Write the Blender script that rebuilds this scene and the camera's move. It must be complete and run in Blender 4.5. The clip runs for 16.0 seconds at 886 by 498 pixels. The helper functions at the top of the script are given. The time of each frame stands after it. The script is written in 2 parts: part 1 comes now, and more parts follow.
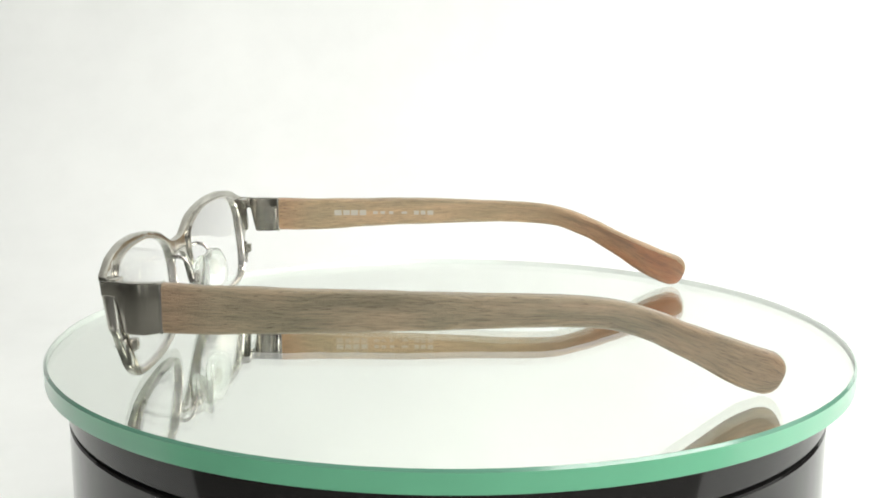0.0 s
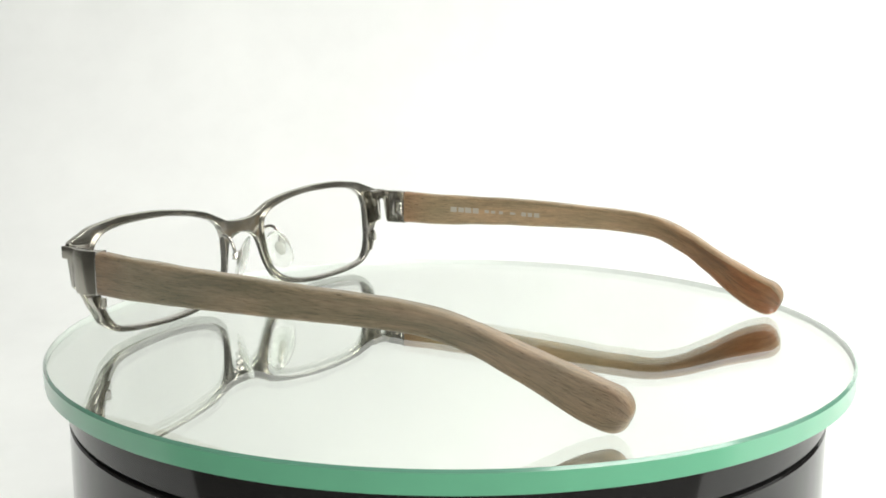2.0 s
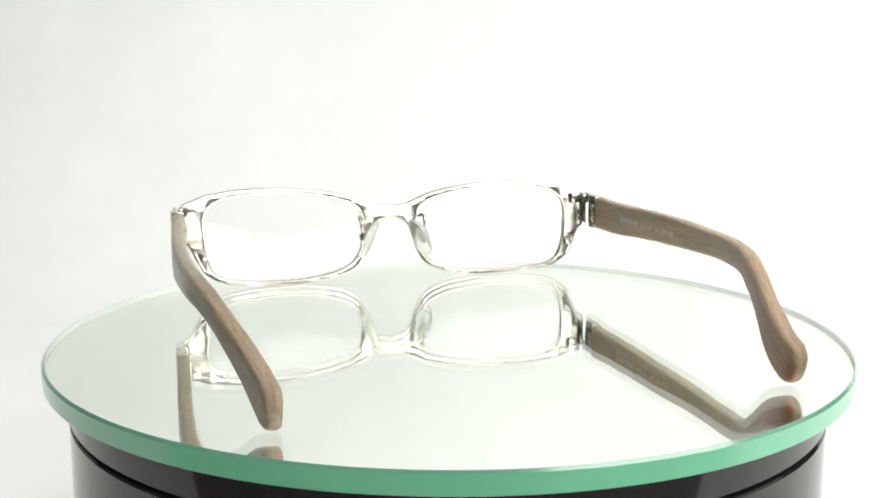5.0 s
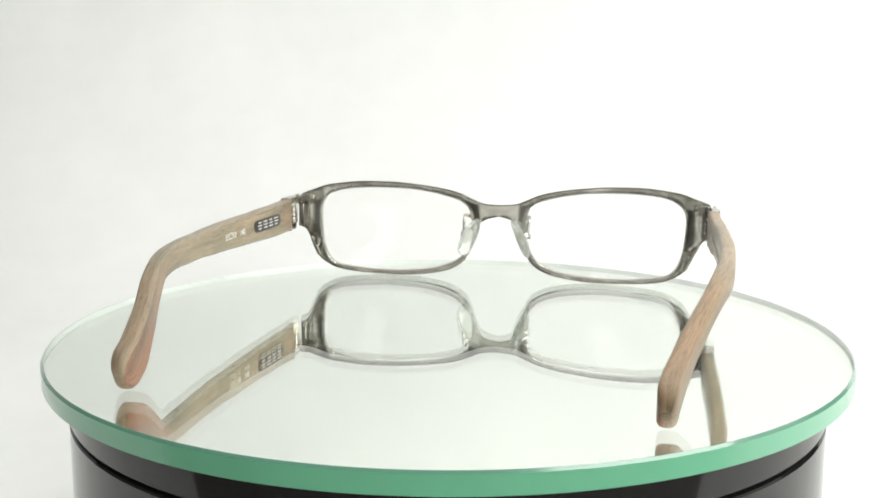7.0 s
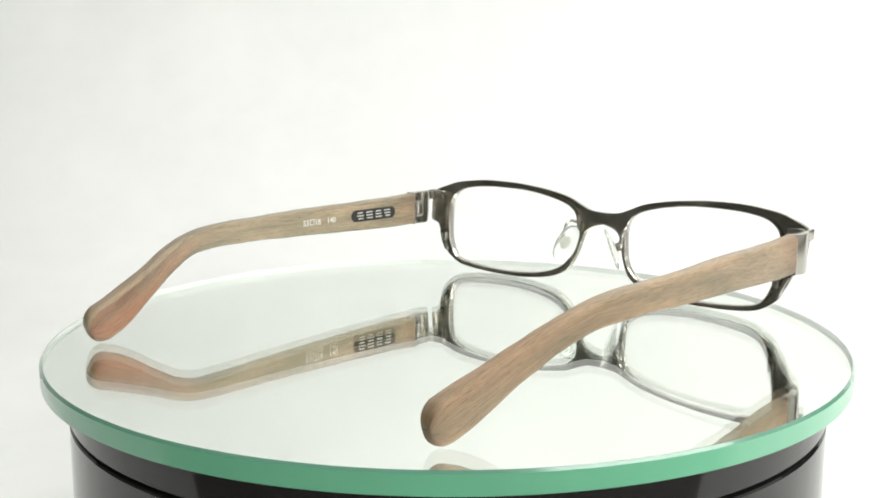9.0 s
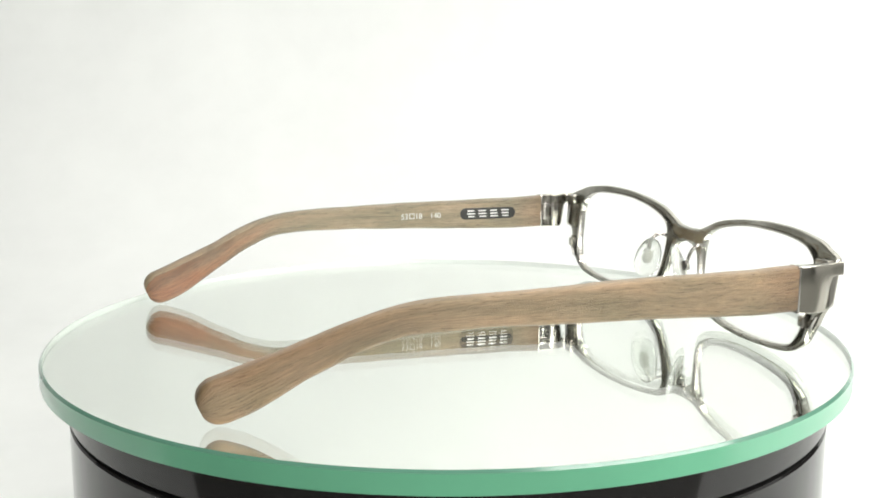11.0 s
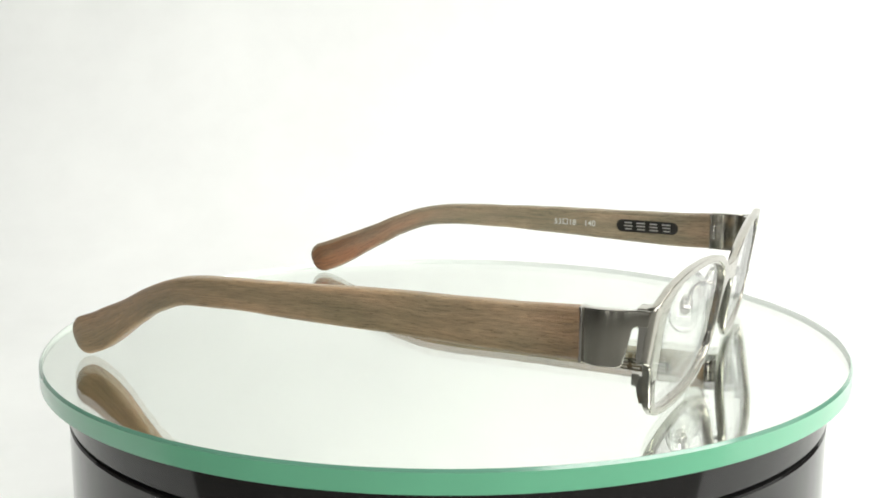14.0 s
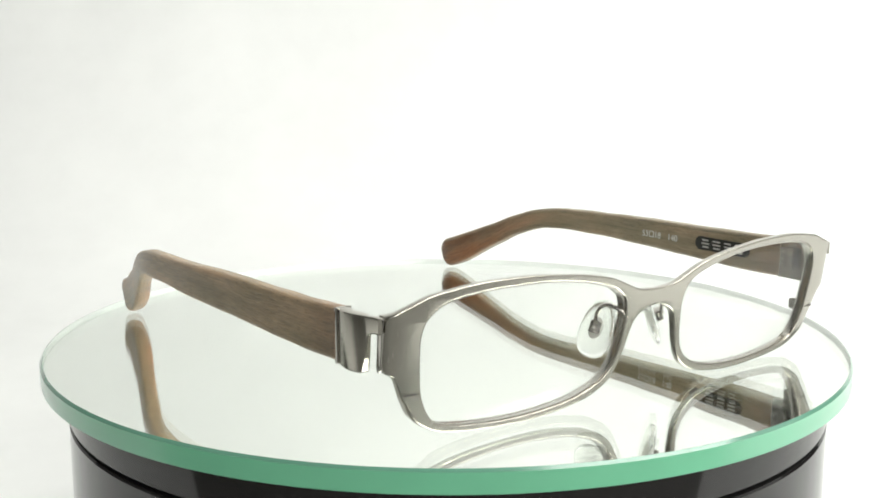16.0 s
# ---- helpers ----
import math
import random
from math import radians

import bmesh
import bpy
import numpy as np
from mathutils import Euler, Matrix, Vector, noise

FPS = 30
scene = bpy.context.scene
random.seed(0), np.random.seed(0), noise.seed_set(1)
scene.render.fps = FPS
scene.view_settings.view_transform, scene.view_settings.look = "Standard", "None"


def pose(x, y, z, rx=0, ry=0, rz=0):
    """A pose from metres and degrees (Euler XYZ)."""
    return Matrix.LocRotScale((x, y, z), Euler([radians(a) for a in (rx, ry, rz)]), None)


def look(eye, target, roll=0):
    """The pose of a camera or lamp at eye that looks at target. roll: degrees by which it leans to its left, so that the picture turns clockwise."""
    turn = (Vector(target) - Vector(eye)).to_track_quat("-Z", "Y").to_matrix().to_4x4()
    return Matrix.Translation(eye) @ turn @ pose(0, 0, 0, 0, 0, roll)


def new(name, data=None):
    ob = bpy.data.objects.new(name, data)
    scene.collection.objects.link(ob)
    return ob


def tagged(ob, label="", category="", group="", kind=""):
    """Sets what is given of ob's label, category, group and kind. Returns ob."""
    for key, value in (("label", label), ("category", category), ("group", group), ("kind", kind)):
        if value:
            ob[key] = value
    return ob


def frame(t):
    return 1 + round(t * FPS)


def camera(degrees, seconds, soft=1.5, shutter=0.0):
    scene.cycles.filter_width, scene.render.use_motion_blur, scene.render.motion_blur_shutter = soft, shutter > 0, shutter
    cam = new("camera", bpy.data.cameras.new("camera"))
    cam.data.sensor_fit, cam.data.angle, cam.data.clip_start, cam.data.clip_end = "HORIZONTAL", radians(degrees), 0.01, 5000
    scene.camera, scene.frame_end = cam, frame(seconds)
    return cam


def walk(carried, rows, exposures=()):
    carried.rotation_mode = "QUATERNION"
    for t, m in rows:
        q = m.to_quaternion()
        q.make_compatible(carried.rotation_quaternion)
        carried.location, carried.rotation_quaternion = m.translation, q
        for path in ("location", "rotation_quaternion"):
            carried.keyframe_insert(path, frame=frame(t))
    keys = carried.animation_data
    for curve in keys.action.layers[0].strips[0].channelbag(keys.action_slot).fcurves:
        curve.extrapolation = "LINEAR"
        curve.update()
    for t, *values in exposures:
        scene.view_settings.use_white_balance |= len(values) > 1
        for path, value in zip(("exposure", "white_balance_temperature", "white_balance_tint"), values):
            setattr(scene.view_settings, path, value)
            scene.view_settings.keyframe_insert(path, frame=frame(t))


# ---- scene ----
cam = camera(43.84, 16.0, soft=1.8)
eye = pose(0, -0.28934, 0.07244, 80.082, 0, 0.257) @ pose(0, 0, 0, 0, 0, 0.11)
walk(cam, [(0.0, eye), (16.0, eye)], [(0.0, 0.04), (4.0, 0.04), (7.0, -0.03), (10.0, 0.02), (13.0, 0.07), (16.0, 0.06)])

# ---------------------------------------------------------------- light
world = bpy.data.worlds.new("world")
scene.world = world
world.use_nodes = True
world.node_tree.nodes["Background"].inputs[0].default_value = (0.93, 1.0, 0.96, 1)
world.node_tree.nodes["Background"].inputs[1].default_value = 0.05


def area_lamp(name, eye_at, target, width, height, watts, colour):
    data = bpy.data.lights.new(name, "AREA")
    data.shape, data.size, data.size_y = "RECTANGLE", width, height
    data.energy, data.color = watts, colour
    lamp = new(name, data)
    lamp.matrix_world = look(eye_at, target)
    return lamp


# Large dim light standing in for a moderately bright surface on the right.
area_lamp("softbox_side", (1.05, -0.15, 0.40), (0, 0.0, 0.05), 1.1, 1.0, 2.1, (1.0, 1.0, 0.96))
area_lamp("softbox_top", (0.60, -0.06, 1.10), (0.14, 0.45, 0.15), 0.9, 0.8, 16.6, (1.0, 1.0, 0.96))
area_lamp("strip_light_near", (-0.12, -1.03, 0.34), (0, 0, 0.05), 0.05, 0.74, 0.23, (1.0, 1.0, 0.96))
area_lamp("strip_light_far", (-0.40, -0.98, 0.34), (0, 0, 0.05), 0.06, 0.74, 0.36, (1.0, 1.0, 0.96))
# Added fill from the camera side to lift the wood; no such lamp known.
area_lamp("softbox_front", (0.55, -0.95, 0.42), (0, 0, 0.02), 0.5, 0.5, 6.6, (1.0, 1.0, 0.96))

# ---------------------------------------------------------------- materials
MM = 0.001


def material(name, colour, rough=0.5, metal=0.0):
    m = bpy.data.materials.new(name)
    m.use_nodes = True
    p = m.node_tree.nodes["Principled BSDF"]
    p.inputs["Base Color"].default_value = (*colour, 1)
    p.inputs["Roughness"].default_value = rough
    p.inputs["Metallic"].default_value = metal
    return m, m.node_tree.nodes, m.node_tree.links, p


def coords(nodes, links, scale, kind="Object"):
    tc, mp = nodes.new("ShaderNodeTexCoord"), nodes.new("ShaderNodeMapping")
    mp.inputs["Scale"].default_value = scale
    links.new(tc.outputs[kind], mp.inputs["Vector"])
    return mp.outputs["Vector"]


def noise_tex(nodes, links, vector, scale, detail=4.0, rough=0.55):
    n = nodes.new("ShaderNodeTexNoise")
    n.inputs["Scale"].default_value, n.inputs["Detail"].default_value, n.inputs["Roughness"].default_value = scale, detail, rough
    links.new(vector, n.inputs["Vector"])
    return n.outputs["Fac"]


def ramp(nodes, links, fac, stops):
    r = nodes.new("ShaderNodeValToRGB")
    while len(r.color_ramp.elements) < len(stops):
        r.color_ramp.elements.new(0.5)
    for e, (at, colour) in zip(r.color_ramp.elements, stops):
        e.position, e.color = at, (*colour, 1)
    links.new(fac, r.inputs["Fac"])
    return r.outputs["Color"]


def mix(nodes, links, fac, a, b, blend="MIX"):
    m = nodes.new("ShaderNodeMix")
    m.data_type, m.blend_type = "RGBA", blend
    for socket, value in ((m.inputs["Factor"], fac), (m.inputs["A"], a), (m.inputs["B"], b)):
        if isinstance(value, bpy.types.NodeSocket):
            links.new(value, socket)
        else:
            socket.default_value = value if isinstance(value, float) else (*value, 1)
    return m.outputs["Result"]


def bump(nodes, links, p, height, strength, distance):
    b = nodes.new("ShaderNodeBump")
    b.inputs["Strength"].default_value, b.inputs["Distance"].default_value = strength, distance
    links.new(height, b.inputs["Height"])
    links.new(b.outputs["Normal"], p.inputs["Normal"])
    links.new(b.outputs["Normal"], p.inputs["Coat Normal"])


def paper_material():
    m, n, l, p = material("white_paper", (0.86, 0.87, 0.86), 0.9)
    v = coords(n, l, (1, 1, 1))
    soft, fine = noise_tex(n, l, v, 5.0, 3.0), noise_tex(n, l, v, 45.0, 4.0)
    c = ramp(n, l, soft, [(0.3, (0.82, 0.83, 0.82)), (0.7, (0.90, 0.91, 0.895))])
    c = mix(n, l, 0.25, c, ramp(n, l, fine, [(0.35, (0.84, 0.85, 0.84)), (0.6, (0.90, 0.91, 0.90))]))
    l.new(c, p.inputs["Base Color"])
    creases = mix(n, l, 0.45, soft, noise_tex(n, l, v, 13.0, 2.0, 0.4))
    bump(n, l, p, creases, 0.45, 0.012)
    return m


def wall_material(name, k):
    m, n, l, p = material(name, (0.22, 0.22, 0.21), 0.85)
    f = noise_tex(n, l, coords(n, l, (1, 1, 1)), 6.0, 5.0)
    l.new(ramp(n, l, f, [(0.3, (0.19 * k, 0.19 * k, 0.18 * k)), (0.7, (0.25 * k, 0.25 * k, 0.24 * k))]), p.inputs["Base Color"])
    return m


def wood_material(name, tint, at):
    """Grey-brown straight-grained wood, redder towards the tip; U runs along the temple in metres, V round it."""
    m, n, l, p = material(name, (0.3, 0.24, 0.17), 0.42)
    p.inputs["Coat Weight"].default_value, p.inputs["Coat Roughness"].default_value = 0.6, 0.2
    uv = coords(n, l, (1, 1, 1), "UV")
    warp = n.new("ShaderNodeTexNoise")
    warp.inputs["Scale"].default_value, warp.inputs["Detail"].default_value = 60.0, 2.0
    l.new(uv, warp.inputs["Vector"])
    shift = n.new("ShaderNodeVectorMath")
    shift.operation = "MULTIPLY_ADD"
    shift.inputs[1].default_value = (0.0, 0.0016, 0.0)
    l.new(warp.outputs["Color"], shift.inputs[0])
    moved = n.new("ShaderNodeVectorMath")
    moved.inputs[1].default_value = (at, at * 0.7, 0.0)
    l.new(uv, moved.inputs[0])
    l.new(moved.outputs["Vector"], shift.inputs[2])

    def stretched(sx, sy, detail, rough=0.55):
        mp = n.new("ShaderNodeMapping")
        mp.inputs["Scale"].default_value = (sx, sy, 1)
        l.new(shift.outputs["Vector"], mp.inputs["Vector"])
        return noise_tex(n, l, mp.outputs["Vector"], 1.0, detail, rough)

    grain, band, fleck, patch = stretched(190, 1900, 6.0, 0.75), stretched(26, 210, 3.0), stretched(420, 2600, 2.0), stretched(48, 120, 2.0)
    base = ramp(n, l, band, [(0.28, (0.195, 0.175, 0.116)), (0.5, (0.325, 0.28, 0.195)), (0.74, (0.42, 0.335, 0.235))])
    base = mix(n, l, 1.0, base, ramp(n, l, patch, [(0.3, (0.80, 0.84, 0.80)), (0.65, (1.08, 1.04, 1.0))]), "MULTIPLY")
    fine = ramp(n, l, grain, [(0.28, (0.34, 0.31, 0.26)), (0.45, (0.90, 0.89, 0.86)), (0.70, (1.36, 1.34, 1.30))])
    c = mix(n, l, 1.0, base, fine, "MULTIPLY")
    c = mix(n, l, 1.0, c, ramp(n, l, fleck, [(0.27, (0.52, 0.48, 0.42)), (0.40, (1, 1, 1))]), "MULTIPLY")
    sep = n.new("ShaderNodeSeparateXYZ")
    l.new(uv, sep.inputs["Vector"])

    def towards(a, b, low, high, axis="X"):
        r = n.new("ShaderNodeMapRange")
        r.interpolation_type = "SMOOTHSTEP"
        for k, value in (("From Min", a), ("From Max", b), ("To Min", low), ("To Max", high)):
            r.inputs[k].default_value = value
        l.new(sep.outputs[axis], r.inputs["Value"])
        return r.outputs["Result"]

    def math_node(kind, a, b):
        k = n.new("ShaderNodeMath")
        k.operation = kind
        for socket, value in ((k.inputs[0], a), (k.inputs[1], b)):
            if isinstance(value, bpy.types.NodeSocket):
                l.new(value, socket)
            else:
                socket.default_value = value
        return k.outputs["Value"]

    tip = math_node("MULTIPLY", towards(0.07, 0.128, 0.0, 1.0), math_node("MULTIPLY", math_node("ADD", patch, 0.45), towards(0.014, 0.019, 0.28, 1.0, "Y")))
    red = math_node("MAXIMUM", tip, towards(0.0, 0.013, 0.38, 0.0))
    c = mix(n, l, red, c, mix(n, l, 1.0, c, (0.74, 0.42, 0.285), "MULTIPLY"))
    c = mix(n, l, 1.0, c, tint, "MULTIPLY")
    l.new(c, p.inputs["Base Color"])
    r = n.new("ShaderNodeMapRange")
    r.inputs["To Min"].default_value, r.inputs["To Max"].default_value = 0.30, 0.58
    l.new(grain, r.inputs["Value"])
    l.new(r.outputs["Result"], p.inputs["Roughness"])
    bump(n, l, p, grain, 0.8, 0.0004)
    return m


def metal_material(name, colour, rough, brushed):
    m, n, l, p = material(name, colour, rough, 1.0)
    v = coords(n, l, (900, 3200, 260) if brushed else (200, 200, 200))
    f = noise_tex(n, l, v, 1.0, 4.0)
    r = n.new("ShaderNodeMapRange")
    r.inputs["To Min"].default_value, r.inputs["To Max"].default_value = rough * 0.85, rough * 1.2
    l.new(f, r.inputs["Value"])
    l.new(r.outputs["Result"], p.inputs["Roughness"])
    bump(n, l, p, f, 0.03 if brushed else 0.03, 0.0001)
    return m


def cloudy_reflection_metal(name, rough):
    """Nickel with cloudy reflections painted as darker and lighter patches, over a slightly wavy sheet."""
    m = metal_material(name, (0.4, 0.4, 0.36), rough, False)
    n, l = m.node_tree.nodes, m.node_tree.links
    p = n["Principled BSDF"]
    f = noise_tex(n, l, coords(n, l, (70, 75, 95)), 1.0, 2.0)
    c = ramp(n, l, f, [(0.36, (0.27, 0.262, 0.225)), (0.54, (0.385, 0.375, 0.33)), (0.70, (0.57, 0.555, 0.505))])
    l.new(c, p.inputs["Base Color"])
    bump(n, l, p, f, 0.15, 0.001)
    return m


def clear_material(name, tint, rough):
    """A thin clear pane: see-through, with the mirror gloss that Fresnel gives."""
    m = bpy.data.materials.new(name)
    m.use_nodes = True
    n, l = m.node_tree.nodes, m.node_tree.links
    n.remove(n["Principled BSDF"])
    t, g, x, f = (n.new(k) for k in ("ShaderNodeBsdfTransparent", "ShaderNodeBsdfGlossy", "ShaderNodeMixShader", "ShaderNodeLayerWeight"))
    power, gloss = n.new("ShaderNodeMath"), n.new("ShaderNodeMath")
    power.operation, gloss.operation = "POWER", "MULTIPLY_ADD"
    power.inputs[1].default_value = 5.0
    gloss.inputs[1].default_value, gloss.inputs[2].default_value = 0.8, 0.012
    t.inputs["Color"].default_value = (*tint, 1)
    g.inputs["Roughness"].default_value = rough
    l.new(f.outputs["Facing"], power.inputs[0])
    l.new(power.outputs["Value"], gloss.inputs[0])
    l.new(gloss.outputs["Value"], x.inputs["Fac"])
    l.new(t.outputs["BSDF"], x.inputs[1])
    l.new(g.outputs["BSDF"], x.inputs[2])
    l.new(x.outputs["Shader"], n["Material Output"].inputs["Surface"])
    return m


def glass_material(name, colour, rough):
    m, n, l, p = material(name, colour, rough)
    p.inputs["Transmission Weight"].default_value, p.inputs["IOR"].default_value = 1.0, 1.52
    return m


def edge_material(name, colour, rough):
    m, n, l, p = material(name, colour, rough)
    f = noise_tex(n, l, coords(n, l, (1, 1, 1)), 35.0, 3.0)
    c = ramp(n, l, f, [(0.3, tuple(k * 0.93 for k in colour)), (0.7, tuple(min(1, k * 1.05) for k in colour))])
    l.new(c, p.inputs["Base Color"])
    p.inputs["IOR"].default_value = 1.52
    p.inputs["Coat Weight"].default_value, p.inputs["Coat Roughness"].default_value = 0.8, 0.1
    return m


def plastic_material(name, colour, rough):
    m, n, l, p = material(name, colour, rough)
    f = noise_tex(n, l, coords(n, l, (1, 1, 1)), 120.0, 5.0)
    r = n.new("ShaderNodeMapRange")
    r.inputs["To Min"].default_value, r.inputs["To Max"].default_value = rough * 0.7, rough * 1.5
    l.new(f, r.inputs["Value"])
    l.new(r.outputs["Result"], p.inputs["Roughness"])
    return m


PAPER, WALL, LIGHT_WALL = paper_material(), wall_material("grey_plaster", 1.0), wall_material("mid_grey_plaster", 0.9)
WOOD = {-1: wood_material("grey_brown_wood", (0.94, 0.875, 0.84), 0.0), 1: wood_material("warm_brown_wood", (1.16, 0.97, 0.83), 0.37)}
NICKEL = metal_material("brushed_nickel", (0.45, 0.433, 0.385), 0.25, True)
COVER = metal_material("smooth_nickel", (0.44, 0.42, 0.37), 0.19, False)
POLISHED = metal_material("polished_nickel", (0.52, 0.50, 0.465), 0.18, False)
CLOUDY_REFLECTION = cloudy_reflection_metal("cloudy_reflection_nickel", 0.16)
SATIN = metal_material("satin_nickel", (0.55, 0.53, 0.49), 0.24, False)
LENS = clear_material("clear_lens", (0.997, 0.998, 0.996), 0.0)
SILICONE = glass_material("clear_silicone", (0.93, 0.95, 0.92), 0.06)
SILICONE.node_tree.nodes["Principled BSDF"].inputs["IOR"].default_value = 1.35
SILICONE.node_tree.nodes["Principled BSDF"].inputs["Transmission Weight"].default_value = 0.86
GLASS = glass_material("float_glass", (0.99, 1.0, 0.995), 0.0)
SILVER = material("mirror_silver", (0.955, 0.985, 0.945), 0.0, 1.0)[0]
EDGE = edge_material("green_glass_edge", (0.17, 0.55, 0.33), 0.3)
LINING = edge_material("pale_edge_lining", (0.60, 0.64, 0.615), 0.3)
CHAMFER = edge_material("dark_glass_chamfer", (0.12, 0.30, 0.21), 0.2)
BLACK = plastic_material("black_gloss_plastic", (0.010, 0.009, 0.009), 0.06)
GROOVE = plastic_material("groove_black", (0.004, 0.004, 0.004), 0.6)
PLATE = plastic_material("black_enamel", (0.02, 0.018, 0.016), 0.35)
SILVER_PAINT = material("silver_enamel", (0.72, 0.71, 0.68), 0.3, 0.8)[0]
FADED_INK = material("faded_white_print", (0.47, 0.43, 0.36), 0.6)[0]
CORE = plastic_material("milky_plastic", (0.50, 0.50, 0.46), 0.3)
WHITE_INK = material("white_print", (0.78, 0.77, 0.72), 0.6)[0]
DARK_INK = material("dark_joint", (0.05, 0.045, 0.04), 0.6)[0]


# ---------------------------------------------------------------- building helpers
def part(name, bm, mat, parent=None, label="", smooth=True):
    """Links a bmesh, given in millimetres, as one mesh object under its thing or part."""
    bmesh.ops.scale(bm, vec=(MM, MM, MM), verts=bm.verts)
    bmesh.ops.recalc_face_normals(bm, faces=bm.faces)
    mesh = bpy.data.meshes.new(name)
    bm.to_mesh(mesh)
    bm.free()
    mesh.materials.append(mat)
    if smooth:
        mesh.shade_smooth()
        mesh.set_sharp_from_angle(angle=radians(38))
    ob = new(name, mesh)
    ob.parent = parent
    return tagged(ob, label)


def spline(points, samples, closed=True):
    """A smooth line through a few design points (centripetal-like Catmull-Rom)."""
    pts = [np.array(p, float) for p in points]
    n = len(pts)
    out = []
    for i in range(n if closed else n - 1):
        a, b, c, d = (pts[(i + k) % n] if closed else pts[min(max(i + k, 0), n - 1)] for k in (-1, 0, 1, 2))
        for k in range(samples):
            t = k / samples
            out.append(0.5 * (2 * b + (c - a) * t + (2 * a - 5 * b + 4 * c - d) * t * t + (3 * b - a - 3 * c + d) * t ** 3))
    if not closed:
        out.append(pts[-1])
    return out


def loft(rings, caps=True):
    """A skin over rings of equal point counts; UV: metres along, metres round."""
    bm = bmesh.new()
    rows = [[bm.verts.new(p) for p in ring] for ring in rings]
    uv = bm.loops.layers.uv.new("UVMap")
    mids = [np.mean(np.array(r), axis=0) for r in rings]
    run = [0.0]
    for a, b in zip(mids, mids[1:]):
        run.append(run[-1] + float(np.linalg.norm(b - a)))
    m = len(rings[0])
    girth = [0.0]
    for j in range(m):
        girth.append(girth[-1] + float(np.linalg.norm(np.array(rings[0][(j + 1) % m]) - np.array(rings[0][j]))))
    for i in range(len(rows) - 1):
        for j in range(m):
            k = (j + 1) % m
            f = bm.faces.new((rows[i][j], rows[i][k], rows[i + 1][k], rows[i + 1][j]))
            for loop, (u, v) in zip(f.loops, ((run[i], girth[j]), (run[i], girth[j + 1]), (run[i + 1], girth[j + 1]), (run[i + 1], girth[j]))):
                loop[uv].uv = (u * MM, v * MM)
    if caps:
        for i in (0, -1):
            f = bm.faces.new(rows[i])
            for loop in f.loops:
                loop[uv].uv = (run[i] * MM, loop.vert.co.z * MM)
    return bm


def tube(points, radius, sides=10):
    """A round wire along points."""
    rings = []
    pts = [Vector(p) for p in points]
    up = Vector((0.13, 0.31, 0.94))
    for i, p in enumerate(pts):
        d = (pts[min(i + 1, len(pts) - 1)] - pts[max(i - 1, 0)]).normalized()
        a = d.cross(up).normalized()
        b = d.cross(a).normalized()
        rings.append([p + radius * (math.cos(t) * a + math.sin(t) * b) for t in (2 * math.pi * k / sides for k in range(sides))])
    return loft(rings)


def prism(outline, place, depth, bevel=0.2):
    """A flat outline (p, q) extruded by depth; place maps (p, q, r) into space; edges rounded by bevel."""
    bm = bmesh.new()
    low = [bm.verts.new(place(p, q, 0.0)) for p, q in outline]
    high = [bm.verts.new(place(p, q, depth)) for p, q in outline]
    bm.faces.new(low[::-1])
    bm.faces.new(high)
    for i in range(len(low)):
        j = (i + 1) % len(low)
        bm.faces.new((low[i], low[j], high[j], high[i]))
    if bevel:
        bmesh.ops.bevel(bm, geom=list(bm.edges), offset=bevel, segments=2, profile=0.6, affect="EDGES", clamp_overlap=True)
    return bm


def block(centre, size, bevel=0.15, turn=None):
    bm = bmesh.new()
    bmesh.ops.create_cube(bm, size=1.0)
    bmesh.ops.scale(bm, vec=size, verts=bm.verts)
    if bevel:
        bmesh.ops.bevel(bm, geom=list(bm.edges), offset=bevel, segments=2, profile=0.6, affect="EDGES", clamp_overlap=True)
    if turn is not None:
        bmesh.ops.transform(bm, matrix=turn, verts=bm.verts)
    bmesh.ops.translate(bm, vec=centre, verts=bm.verts)
    return bm


def turned(profile, sides=192):
    """A body of revolution from (radius, height) pairs, first and last closed."""
    bm = bmesh.new()
    rows = [[bm.verts.new((r * math.cos(2 * math.pi * k / sides), r * math.sin(2 * math.pi * k / sides), z)) for k in range(sides)] for r, z in profile]
    for a, b in zip(rows, rows[1:]):
        for k in range(sides):
            j = (k + 1) % sides
            bm.faces.new((a[k], a[j], b[j], b[k]))
    return bm, rows


# ---------------------------------------------------------------- the studio
FLOOR_Z = -92.0


def backdrop():
    """White paper sweep: flat under the turntable, curved up behind it."""
    line = [(-140.0, FLOOR_Z), (330.0, FLOOR_Z)]
    line += [(330 + 260 * math.sin(a), FLOOR_Z + 260 * (1 - math.cos(a))) for a in (math.pi / 2 * k / 16 for k in range(1, 17))]
    line += [(590.0, 1300.0)]
    bm = bmesh.new()
    for back in (0.0, 1.5):
        rows = []
        for y, z in line:
            rows.append([bm.verts.new((x, y + back, z - back)) for x in (-1150.0, 0.0, 800.0)])
        for a, b in zip(rows, rows[1:]):
            for k in range(2):
                bm.faces.new((a[k], a[k + 1], b[k + 1], b[k]))
    return tagged(part("backdrop", bm, PAPER), "seamless white paper backdrop, faintly uneven", "backdrop", kind="structure")


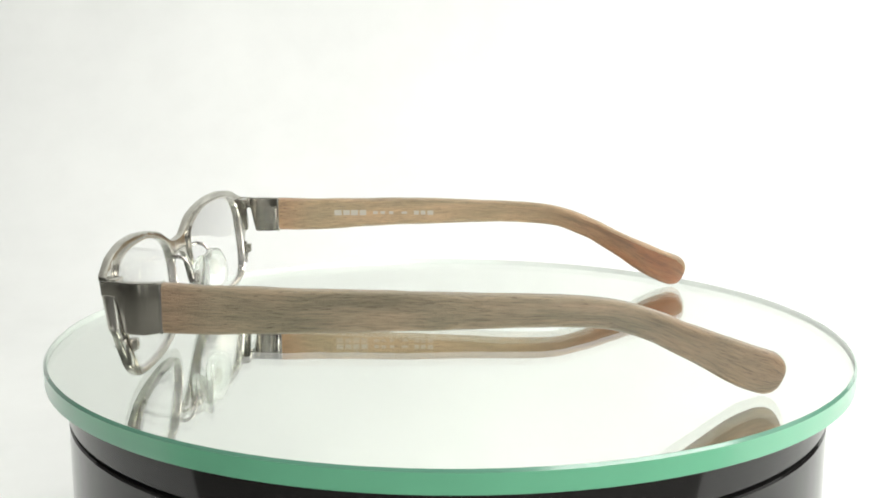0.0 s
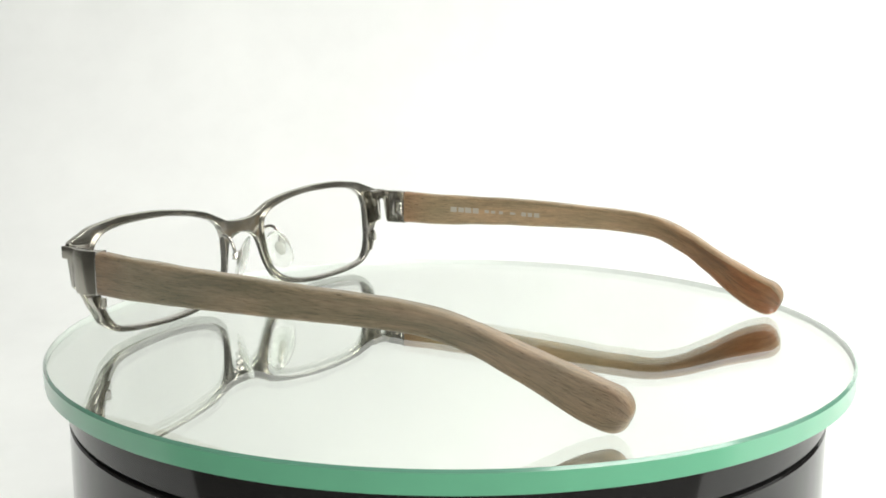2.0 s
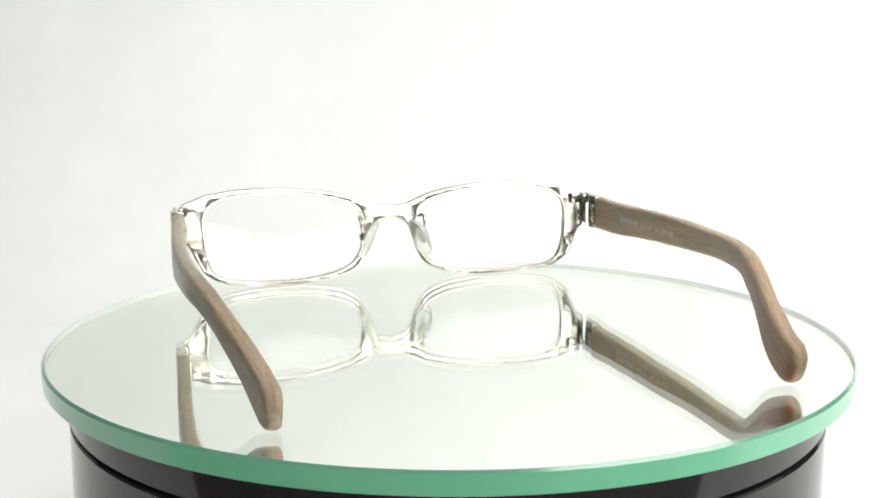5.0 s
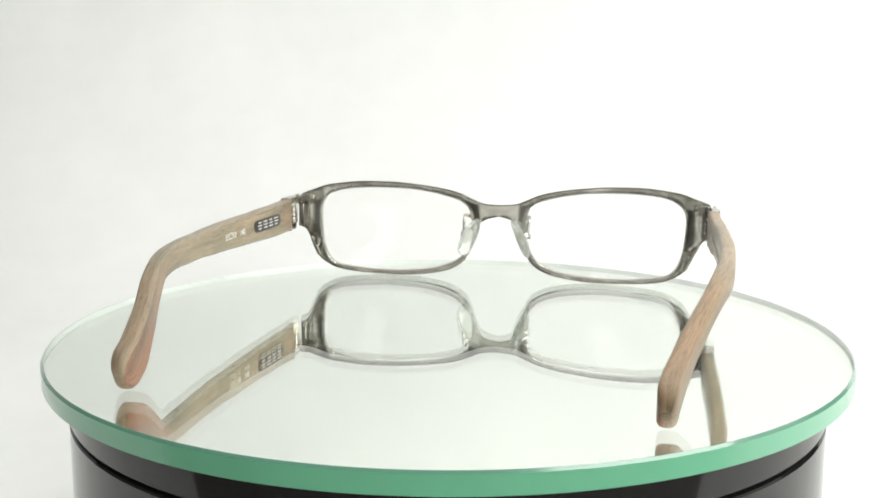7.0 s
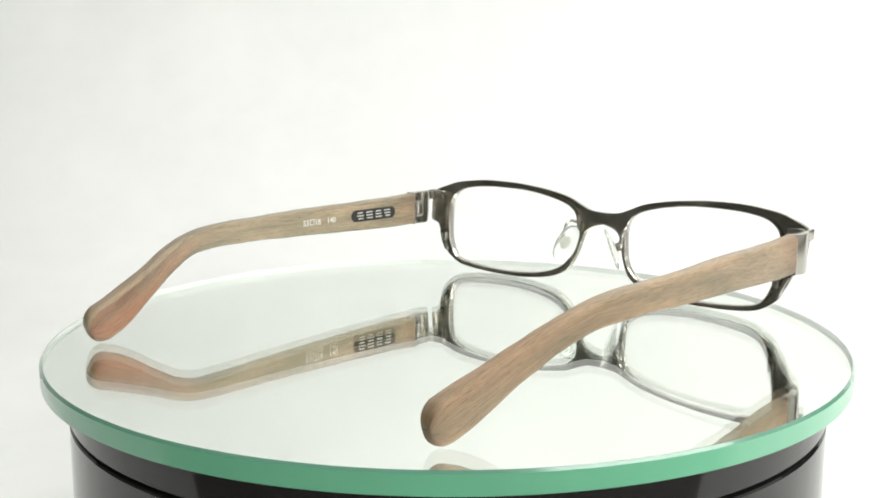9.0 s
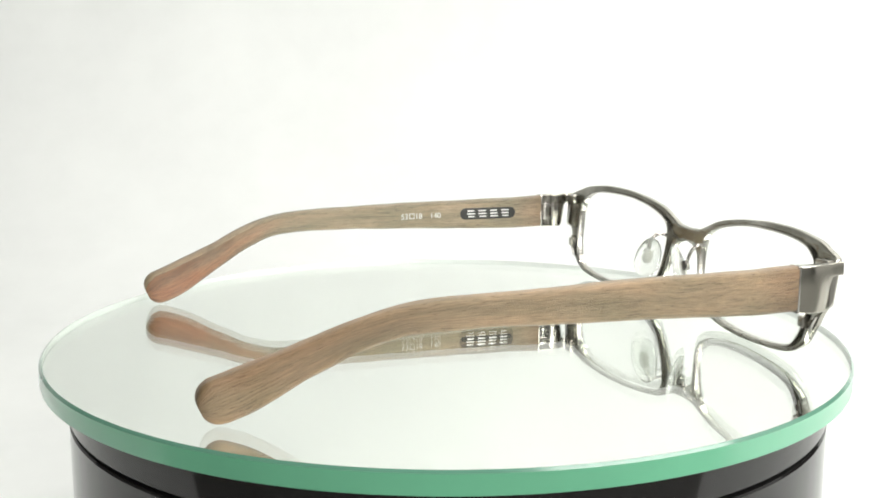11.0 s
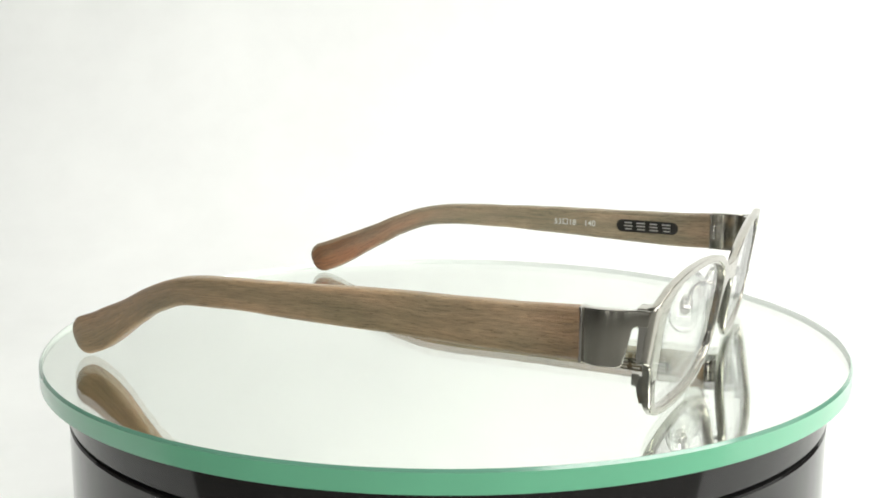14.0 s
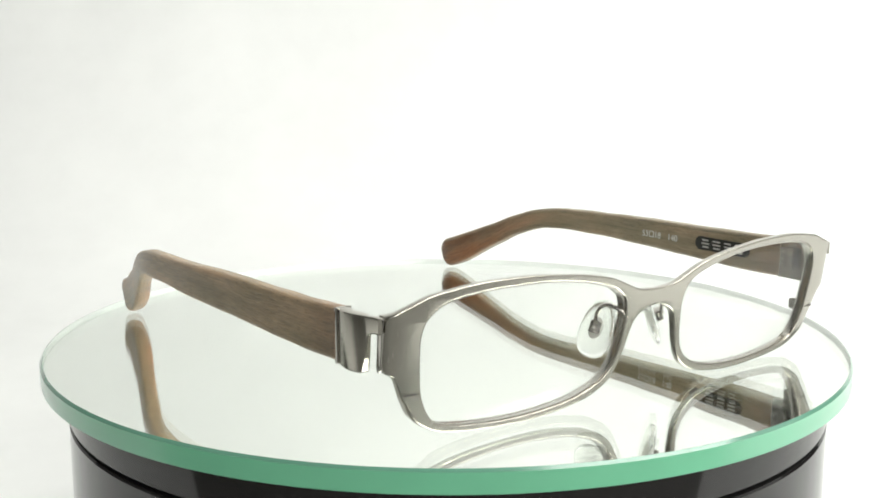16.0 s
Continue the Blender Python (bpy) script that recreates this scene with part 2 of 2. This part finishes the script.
def room():
    # Unseen walls and ceiling, added to give the metal dark surroundings to reflect.
    for name, centre, size in (("wall_west", (-1500, 0, 700), (60, 3000, 1800)), ("wall_east", (1500, 0, 700), (60, 3000, 1800)),
                               ("wall_north", (0, 1500, 700), (2940, 60, 1800)), ("wall_south", (0, -1500, 700), (2940, 60, 1800))):
        tagged(part(name, block(centre, size, 0), LIGHT_WALL if name == "wall_south" else WALL, smooth=False), "unseen plain grey wall added for dark reflections", "wall", kind="structure")
    tagged(part("ceiling", block((0, 0, 1630), (3060, 3060, 60), 0), WALL, smooth=False), "unseen plain grey ceiling added to close the room", "ceiling", kind="structure")
    tagged(part("floor", block((0, 0, FLOOR_Z - 110), (3060, 3060, 180), 0), WALL, smooth=False), "plain grey studio floor under the paper", "floor", kind="structure")


def turntable_base():
    base = tagged(new("turntable_base"), "glossy black round turntable base with a grooved rim", "turntable", kind="")
    base.location = (0, 0, FLOOR_Z * MM)
    lift = -FLOOR_Z
    r = 97.8
    bm, rows = turned([(r - 2, 0.0), (r, 1.5), (r, lift - 15.8), (r - 0.4, lift - 15.4)])
    bm.faces.new(rows[0][::-1])
    part("drum", bm, BLACK, base, "glossy black drum")
    bm, _ = turned([(r - 0.4, lift - 15.4), (r - 1.6, lift - 15.3), (r - 1.6, lift - 14.5), (r - 0.4, lift - 14.4)])
    part("groove", bm, GROOVE, base, "narrow dark groove")
    bm, rows = turned([(r - 0.4, lift - 14.4), (r, lift - 14.0), (r, lift - 6.0), (r - 0.8, lift - 5.2), (r - 6, lift - 5.0)])
    bm.faces.new(rows[-1])
    part("top_ring", bm, BLACK, base, "glossy black rotating rim")
    return base


DISC_R, DISC_T = 103.5, 4.9


def mirror_plate():
    plate = tagged(new("mirror_plate"), "round glass mirror with green edge lying on the turntable", "mirror plate")
    r, c = DISC_R, 0.55
    bm = bmesh.new()
    bm.faces.new([bm.verts.new(((r - c) * math.cos(2 * math.pi * k / 192), (r - c) * math.sin(2 * math.pi * k / 192), 0)) for k in range(192)])
    part("glass_top", bm, GLASS, plate, "clear polished glass face", smooth=False).visible_shadow = False
    bm, _ = turned([(r - c - 0.15, 0.012), (r - c, 0.008), (r, -c)])
    part("chamfer", bm, CHAMFER, plate, "narrow dark green chamfer")
    bm, _ = turned([(r, -c), (r, -DISC_T + 0.2), (r - 0.2, -DISC_T)])
    part("polished_edge", bm, EDGE, plate, "milky green glass edge")
    # Added lining whose pale colour stands in for backdrop light through the edge.
    bm, _ = turned([(r - c - 0.02, -0.03), (r - 0.25, -c), (r - 0.25, -DISC_T)])
    part("inner_edge", bm, LINING, plate, "added pale lining, coloured like backdrop light through the edge")
    bm = bmesh.new()
    bm.faces.new([bm.verts.new(((r - 0.2) * math.cos(2 * math.pi * k / 192), (r - 0.2) * math.sin(2 * math.pi * k / 192), -DISC_T)) for k in range(192)])
    part("silvering", bm, SILVER, plate, "mirror silvering under the glass", smooth=False)
    return plate


# ---------------------------------------------------------------- the eyeglasses
MID = 0.0            # the nose line's y
APERTURE = [(8.9, 18.7), (9.2, 21.0), (9.9, 22.9), (11.3, 24.4), (14.3, 26.0), (21.5, 27.85), (30.7, 29.1), (41.5, 29.35), (48.8, 29.0), (54.5, 28.1), (57.6, 26.7),
            (59.6, 24.8), (60.5, 22.3), (60.6, 19.7), (60.3, 15.5), (59.7, 10.9), (58.9, 8.4), (57.8, 6.1), (55.6, 3.8), (51.5, 2.6), (44.6, 1.75), (37.9, 1.4),
            (31, 1.5), (23, 2.3), (17, 3.9), (13.0, 6.0), (10.4, 9.5), (9.3, 14.2)]
OUTLINE = [(0.0, 24.0), (5.2, 24.4), (8.7, 25.7), (14.2, 27.9), (21.5, 29.4), (28, 30.2), (35.3, 30.85), (43.6, 31.0), (49, 30.85), (55, 30.2), (59.4, 29.5), (63, 28.25), (66.2, 27.1),
           (67.6, 26.3), (67.9, 24.6), (67.9, 18.5), (67.7, 16.2), (66.8, 15.3), (65.7, 14.6), (64.6, 12.8), (63.5, 10.3), (62.1, 7.9), (60.9, 5.7), (58.8, 3.9), (55.4, 2.1), (51.5, 1.2), (46.5, 0.6),
           (40.5, 0.25), (34, 0.1), (28, 0.3), (22, 1.0), (16, 2.4), (11.2, 5.3), (8.5, 10.2), (7.1, 14.9), (5.9, 17.8), (3.6, 19.4), (0.0, 20.3)]


def face_x(u, z):
    """The front's curved and tilted sheet: x of its outer face."""
    return -77.9 + 3.29 * (u / 66.5) ** 2 + 0.146 * (24.9 - z) + max(0.0, (u - 66.2) / 1.8) ** 2


def front_sheet(thick, splines, bevel):
    """A plate with openings, cut from flat outlines and bent onto the front's sheet."""
    cu = bpy.data.curves.new("outline", "CURVE")
    cu.dimensions, cu.fill_mode, cu.extrude, cu.bevel_depth, cu.bevel_resolution = "2D", "BOTH", thick / 2 - bevel, bevel, 2
    cu.offset = -bevel
    for line in splines:
        s = cu.splines.new("POLY")
        s.points.add(len(line) - 1)
        for q, (u, z) in zip(s.points, line):
            q.co = (u, z, 0, 1)
        s.use_cyclic_u = True
    ob = bpy.data.objects.new("outline", cu)
    scene.collection.objects.link(ob)
    mesh = bpy.data.meshes.new_from_object(ob.evaluated_get(bpy.context.evaluated_depsgraph_get()))
    bpy.data.objects.remove(ob)
    bpy.data.curves.remove(cu)
    bm = bmesh.new()
    bm.from_mesh(mesh)
    bpy.data.meshes.remove(mesh)
    bmesh.ops.remove_doubles(bm, verts=bm.verts, dist=0.004)
    for cut in (*range(-60, 61, 6), -64.5, -66, -67, -67.8, -68.4, 64.5, 66, 67, 67.8, 68.4):
        bmesh.ops.bisect_plane(bm, geom=list(bm.verts) + list(bm.edges) + list(bm.faces), dist=0.001, plane_co=(cut, 0, 0), plane_no=(1, 0, 0))
    for v in bm.verts:
        u, z, d = v.co
        v.co = (face_x(abs(u), z) + thick / 2 + d, u + MID, z)
    return bm


def eyeglasses():
    g = tagged(new("eyeglasses"), "open eyeglasses, nickel front, grey-brown wooden temples, on the mirror", "eyeglasses")
    right = spline(OUTLINE, 6, closed=False)
    outer = [tuple(p) for p in right] + [(-p[0], p[1]) for p in right[-2:0:-1]]
    hole = [tuple(p) for p in spline(APERTURE, 6)]
    part("front", front_sheet(1.7, [outer, hole, [(-u, z) for u, z in hole]], 0.34), NICKEL, g, "brushed nickel front sheet with bridge")
    sheet = g.children[0].data
    sheet.materials.append(CLOUDY_REFLECTION)
    # back faces take the nickel with mottled reflections painted into its colour
    for face in sheet.polygons:
        face.material_index = 1 if face.normal.x > 0.35 else 0

    for s in (-1, 1):
        # thin bright wire that holds the lens, set back in the opening
        rim = [np.array(p) for p in hole]
        n = len(rim)
        rings = []
        for i, p in enumerate(rim):
            t = rim[(i + 1) % n] - rim[i - 1]
            q = np.array((t[1], -t[0])) / np.linalg.norm(t)
            if np.dot(q, np.array((34.8, 15.3)) - p) < 0:
                q = -q
            ring = []
            for off, deep in ((-0.15, 0.5), (0.3, 0.5), (0.3, 2.3), (0.15, 2.5), (-0.15, 2.5)):
                w = p + off * q
                ring.append((face_x(w[0], w[1]) + deep, MID + s * w[0], w[1]))
            rings.append(ring)
        bm = loft(rings + rings[:1], caps=False)
        bmesh.ops.remove_doubles(bm, verts=bm.verts, dist=0.001)
        part("eyewire", bm, SATIN, g, "thin polished inner rim")

        # lens: two slightly bowed faces
        bm = bmesh.new()
        layers = []
        for deep in (1.1, 2.1):
            rows = []
            for f in (1.0, 0.8, 0.55, 0.3, 0.12):
                row = []
                for p in rim:
                    w = np.array((34.8, 15.3)) + (p - np.array((34.8, 15.3))) * f * 0.997
                    row.append(bm.verts.new((face_x(w[0], w[1]) + deep - 1.3 * (1 - f * f), MID + s * w[0], w[1])))
                rows.append(row)
            for a, b in zip(rows, rows[1:]):
                for k in range(n):
                    j = (k + 1) % n
                    bm.faces.new((a[k], a[j], b[j], b[k]))
            bm.faces.new(rows[-1])
            layers.append(rows[0])
        for k in range(n):
            j = (k + 1) % n
            bm.faces.new((layers[0][k], layers[0][j], layers[1][j], layers[1][k]))
        lens = part("lens", bm, LENS, g, "clear demo lens")
        lens.visible_shadow = False

        # side wall that wraps back from the front sheet
        wall = [(0.3, 15.7), (0.2, 17), (0.2, 26.0), (3.6, 26.1), (3.2, 23.3), (1.4, 22.9), (1.4, 16.4), (1.0, 15.6)]
        part("endpiece", prism(wall, lambda p, q, r, s=s: (face_x(67.9, q) + p + 0.25, MID + s * (66.6 + r), q), 1.45, 0.3), POLISHED, g, "polished wrap-round endpiece")
        part("lower_endpiece", prism([(0.6, 6.2), (0.6, 12.4), (2.6, 12.6), (2.9, 9.2), (2.2, 6.0)],
                                     lambda p, q, r, s=s: (face_x(62.0, q) + p, MID + s * (60.1 + (q - 6) * 0.45 + r), q), 1.1, 0.25), POLISHED, g)
        joint = part("rim_joint", block((face_x(61.5, 10.8) - 0.01, MID + s * 61.5, 10.8), (0.2, 3.7, 0.26), 0), DARK_INK, g, "fine dark seam across the rim")
        screw = part("rim_screw_block", block((face_x(61, 10.8) + 3.4, MID + s * 60.9, 10.9), (2.0, 1.7, 2.5), 0.2), NICKEL, g, "small square rim-lock block")
        bm = bmesh.new()
        bmesh.ops.create_cone(bm, cap_ends=True, segments=14, radius1=0.5, radius2=0.42, depth=0.4)
        bmesh.ops.translate(bm, vec=(face_x(61, 10.8) + 3.4, MID + s * 60.9, 9.55), verts=bm.verts)
        part("screw", bm, POLISHED, screw)

        # nose pad on a bent wire
        wire = spline([(-76.6, s * 8.3, 18.6), (-75.4, s * 9.6, 20.2), (-73.4, s * 10.6, 20.9), (-71.4, s * 10.7, 20.2), (-70.1, s * 10.6, 18.3), (-69.5, s * 10.3, 15.8)], 6, closed=False)
        part("pad_arm", tube(wire, 0.5), POLISHED, g, "bent wire nose-pad arm")
        turn = Matrix.Rotation(radians(s * 24), 4, "X") @ Matrix.Rotation(radians(s * 32), 4, "Z")
        centre = Vector((-68.3, s * 8.5, 14.5))
        bm = bmesh.new()
        bmesh.ops.create_uvsphere(bm, u_segments=32, v_segments=20, radius=1.0)
        for v in bm.verts:
            # a flat oblong lozenge, wider below
            v.co.x = math.copysign(abs(v.co.x) ** 0.8, v.co.x) * 3.7 * (1.0 - 0.16 * v.co.z)
            v.co.y = v.co.y * 0.95 - 0.35 * s * v.co.z ** 2
            v.co.z = math.copysign(abs(v.co.z) ** 0.9, v.co.z) * 6.6
        bmesh.ops.transform(bm, matrix=Matrix.Translation(centre) @ turn, verts=bm.verts)
        pad = part("nose_pad", bm, SILICONE, g, "clear silicone nose pad")
        pad.visible_shadow = False
        bm = bmesh.new()
        bmesh.ops.create_uvsphere(bm, u_segments=20, v_segments=12, radius=1.0)
        bmesh.ops.scale(bm, vec=(1.5, 0.25, 2.5), verts=bm.verts)
        bmesh.ops.transform(bm, matrix=Matrix.Translation(centre + Vector((-0.4, s * 0.9, 0.3))) @ turn, verts=bm.verts)
        part("pad_core", bm, CORE, pad, "milky core plate inside the pad")
        mount = part("pad_mount", block((0, 0, 0), (2.4, 1.5, 2.6), 0.35, Matrix.Translation((-69.2, s * 10.1, 15.2)) @ turn), POLISHED, g, "small metal pad mount")
        bm = bmesh.new()
        bmesh.ops.create_uvsphere(bm, u_segments=12, v_segments=8, radius=0.62)
        bmesh.ops.translate(bm, vec=(-69.3, s * 11.0, 15.5), verts=bm.verts)
        part("screw", bm, POLISHED, mount)

    temples(g)
    return g


# x, centre height, height across, turn in degrees
SIDE_LINE = [(-60.5, 20.75, 10.5, 0), (-48, 20.5, 10.1, 0), (-30, 20.65, 9.2, 0), (-12, 20.9, 8.3, 0), (6, 21.0, 7.2, 0), (18, 21.0, 6.6, 0), (27, 20.65, 6.4, -6),
             (34, 19.45, 6.2, -16), (42, 16.6, 6.4, -25), (47, 14.1, 6.8, -27), (52, 11.7, 7.4, -27), (58, 8.7, 8.7, -26.5), (63, 6.4, 9.5, -25), (67, 4.95, 9.6, -23)]
BOW = [(-60.5, 68.5), (-50, 68.9), (-30, 70.1), (0, 70.9), (24, 69.6), (36, 66.9), (49, 62.6), (57, 60.0), (67, 57.9)]


def bow_y(s, x):
    xs, ys = zip(*BOW)
    return s * float(np.interp(x, xs, ys))


def bow_smooth(s, x):
    return sum(bow_y(s, x + d) for d in (-6, -3, 0, 3, 6)) / 5


def temple_ring(x, z, y, high, wide, turn, corner=1.0, uneven=0.0, side=-1):
    """Rounded rectangle across the temple."""
    ring = []
    h, w = high / 2, wide / 2
    c = min(corner, 0.98 * h, 0.98 * w)
    for cx, cz, a0 in ((w - c, h - c, 0), (-w + c, h - c, 90), (-w + c, -h + c, 180), (w - c, -h + c, 270)):
        for k in range(5):
            a = radians(a0 + 22.5 * k)
            p, q = cx + c * math.cos(a), cz + c * math.sin(a)
            t = radians(turn)
            w = uneven * noise.noise(Vector((x * 0.11, (y + p) * 0.25, q * 0.22)))
            p, q = p * (1 + w / (wide / 2)), q * (1 + w / (high / 2))
            ring.append((x - q * math.sin(t), y - side * p, z + q * math.cos(t)))
    return ring


def temples(g):
    line = spline(SIDE_LINE, 6, closed=False)
    for s in (-1, 1):
        rings = []
        for x, z, high, turn in line:
            # one temple bows up slightly along its middle
            z += float(np.interp(x, (-60, -22, 10, 40, 62), (0.2, 1.0, 0.9, 0.4, 0))) if s > 0 else 0.0
            wide = float(np.interp(x, (-61, 0, 40, 62), (3.7, 3.9, 4.1, 4.3)))
            rings.append(temple_ring(x, z, bow_smooth(s, x), high, wide, turn, 1.15, 0.17, s))
        # rounded tip
        x, z, high, turn = line[-1]
        start = np.array((x, z))
        step = np.array((math.cos(radians(turn)), math.sin(radians(turn))))
        for k in range(1, 9):
            a = math.pi / 2 * k / 8.3
            q = start + step * 4.1 * math.sin(a)
            rings.append(temple_ring(q[0], q[1], bow_smooth(s, q[0]), high * (0.28 + 0.72 * math.cos(a)) if k < 8 else high * 0.30, 4.3 * (0.45 + 0.55 * math.cos(a)), turn, 1.5, 0.17, s))
        temple = part("temple", loft(rings), WOOD[s], g, ("grey-brown" if s < 0 else "warm brown") + " wooden temple with darker grain and reddish tip")

        y0 = bow_smooth(s, -60.5)
        # metal sleeve between wood and front
        rings = []
        for p, low, high in ((-60.4, 15.6, 26.1), (-61.3, 15.45, 26.2), (-62.6, 15.3, 26.2), (-64.1, 15.2, 26.2), (-65.6, 15.2, 26.2), (-67.2, 15.2, 26.2), (-68.2, 15.25, 26.2), (-68.6, 15.7, 26.2),
                             (-69.4, 19.2, 26.2), (-70.1, 22.2, 26.3), (-70.5, 22.9, 26.3), (-71.5, 23.2, 26.4), (-73.4, 23.3, 26.4)):
            y = y0 + s * 0.95 * math.sin((-60.4 - p) * 0.36) * (1 if p > -69.5 else 0.3)
            wide = float(np.interp(p, (-70, -67.6), (0.9, 2.5)))
            rings.append(temple_ring(p, (low + high) / 2, y - s * 0.2 + s * (2.5 - wide) / 2, high - low, wide, 0, 0.35))
        part("hinge_cover", loft(rings), COVER, temple, "curved nickel hinge cover")
        part("collar", prism([(-60.4, 15.4), (-60.4, 26.3), (-61.1, 26.3), (-61.1, 15.4)], lambda p, q, r, s=s, y0=y0: (p, y0 + s * (r - 1.75), q), 3.5, 0.25),
             POLISHED, temple, "narrow polished collar")
        # hinge seen on the inner side: a framed recess with three knuckles
        frame_line = [(-60.9, 23.6), (-64.9, 23.6), (-64.9, 18.0), (-60.9, 18.0), (-60.9, 18.7), (-64.1, 18.7), (-64.1, 22.9), (-60.9, 22.9)]
        leaf = part("hinge_leaf", prism(frame_line, lambda p, q, r, s=s, y0=y0: (p, y0 - s * (1.3 + r), q), 1.1, 0.12), POLISHED, temple, "squared hinge bracket")
        part("hinge_pocket", block((-62.4, y0 - s * 1.5, 20.8), (3.2, 0.3, 4.0), 0.05), NICKEL, temple, "grey hinge recess")
        for k in range(3):
            bm = bmesh.new()
            bmesh.ops.create_cone(bm, cap_ends=True, segments=16, radius1=0.8, radius2=0.8, depth=1.15)
            bmesh.ops.bevel(bm, geom=list(bm.edges), offset=0.12, segments=1, affect="EDGES")
            bmesh.ops.translate(bm, vec=(-61.7, y0 - s * 2.0, 19.35 + 1.4 * k), verts=bm.verts)
            part("hinge_knuckle", bm, SATIN, leaf, "polished hinge knuckle")
        part("hinge_arm", block((-72.0, s * 65.0, 24.85), (2.8, 4.6, 3.0), 0.3), COVER, temple, "square hinge arm at the top corner")

        def inner(x, z, lift, s=s):
            wide = float(np.interp(x, (-61, 0, 40, 62), (3.7, 3.9, 4.1, 4.3)))
            return Vector((x, bow_smooth(s, x) - s * (wide / 2 + lift), z))

        def mark(name, x, z, w, h, mat, lift, label="", bevel=0.03):
            a, b = inner(x - w / 2, z, 0), inner(x + w / 2, z, 0)
            ang = math.atan2(b.y - a.y, b.x - a.x)
            return part(name, block((a + b) / 2 - Vector((0, s * lift, 0)), (w, 0.14, h), bevel, Matrix.Rotation(ang, 4, "Z")), mat, temple, label)

        if s < 0:
            # dark rounded inlay with a row of four raised silver signs
            a, b = inner(-51.3, 20.85, 0), inner(-31.4, 20.85, 0)
            ang = math.atan2(b.y - a.y, b.x - a.x)
            oval = []
            for cx, a0 in ((7.8, -90), (-7.8, 90)):
                oval += [(cx + 1.9 * math.cos(radians(a0 + 15 * k)), 1.9 * math.sin(radians(a0 + 15 * k))) for k in range(13)]
            mid = (a + b) / 2
            turn = Matrix.Translation(mid) @ Matrix.Rotation(ang, 4, "Z")
            part("nameplate", prism(oval, lambda p, q, r: turn @ Vector((p, r - 0.08, q)), 0.18, 0.05), PLATE, temple, "black oval inlay")
            for k in range(4):
                for dz, w, dx in ((0.95, 2.3 + 0.4 * (k % 2), 0.1), (0.0, 2.8 - 0.3 * (k // 2), 0.0), (-0.95, 2.1 + 0.3 * (k % 3), -0.1)):
                    part("raised_bar", block(turn @ Vector((5.9 - 4.0 * k + dx, 0.15, dz)), (w, 0.14, 0.42), 0.03, Matrix.Rotation(ang, 4, "Z")), SILVER_PAINT, temple)
            # printed size
            size_print(temple, inner)
        else:
            for x, w, h in ((-41.0, 2.3, 2.2), (-38.2, 2.1, 2.0), (-35.6, 2.3, 2.2), (-32.8, 2.1, 2.2), (-28.7, 1.5, 1.2), (-26.3, 1.5, 1.2), (-23.5, 1.4, 1.2),
                            (-19.2, 1.8, 0.9), (-15.2, 1.6, 1.6), (-13.0, 1.5, 1.6), (-10.6, 1.9, 1.7)):
                mark("print_bar", x, 21.5, w, h * 0.8, FADED_INK, 0.06, bevel=0)


def size_print(temple, inner):
    """White printed size figures on the inner face, read from the tip towards the hinge."""
    a, b = inner(-11.2, 20.75, 0.13), inner(-25.3, 20.75, 0.13)
    along = (b - a).normalized()
    m = Matrix((along, Vector((0, 0, 1)), along.cross(Vector((0, 0, 1))))).transposed().to_4x4()
    for body, at in (("53", 0.0), ("18", 4.8), ("140", 9.9)):
        cu = bpy.data.curves.new("size_mark", "FONT")
        cu.body, cu.size, cu.extrude = body, 2.55, 0.03
        ob = bpy.data.objects.new("size_mark", cu)
        scene.collection.objects.link(ob)
        mesh = bpy.data.meshes.new_from_object(ob.evaluated_get(bpy.context.evaluated_depsgraph_get()))
        bpy.data.objects.remove(ob)
        bm = bmesh.new()
        bm.from_mesh(mesh)
        bmesh.ops.transform(bm, matrix=Matrix.Translation(a + along * at - Vector((0, 0, 0.85))) @ m, verts=bm.verts)
        part("size_mark", bm, WHITE_INK, temple, "white printed figures " + body, smooth=False)
    for p, q, w, h in ((3.75, 0.9, 1.7, 0.2), (3.75, -0.7, 1.7, 0.2), (3.0, 0.1, 0.2, 1.7), (4.5, 0.1, 0.2, 1.7)):
        bm = block((p, q, 0), (w, h, 0.06), 0)
        bmesh.ops.transform(bm, matrix=Matrix.Translation(a) @ m, verts=bm.verts)
        part("size_mark", bm, WHITE_INK, temple, "white printed square outline", smooth=False)


backdrop()
room()
turntable_base()
MIRROR = mirror_plate()
GLASSES = eyeglasses()


def motions():
    """The plate and what stands on it turn at one steady rate."""
    for thing, place in ((MIRROR, pose(0.00053, 0.00013, 0)), (GLASSES, pose(0.00313, 0.00135, 0.0002, 0.056, -0.112, -1.424))):
        walk(thing, [(t, pose(0, 0, 0, 0, 0, -14.41 * t) @ place) for t in (0, 2, 4, 6, 8, 10, 12, 14, 16)])


motions()
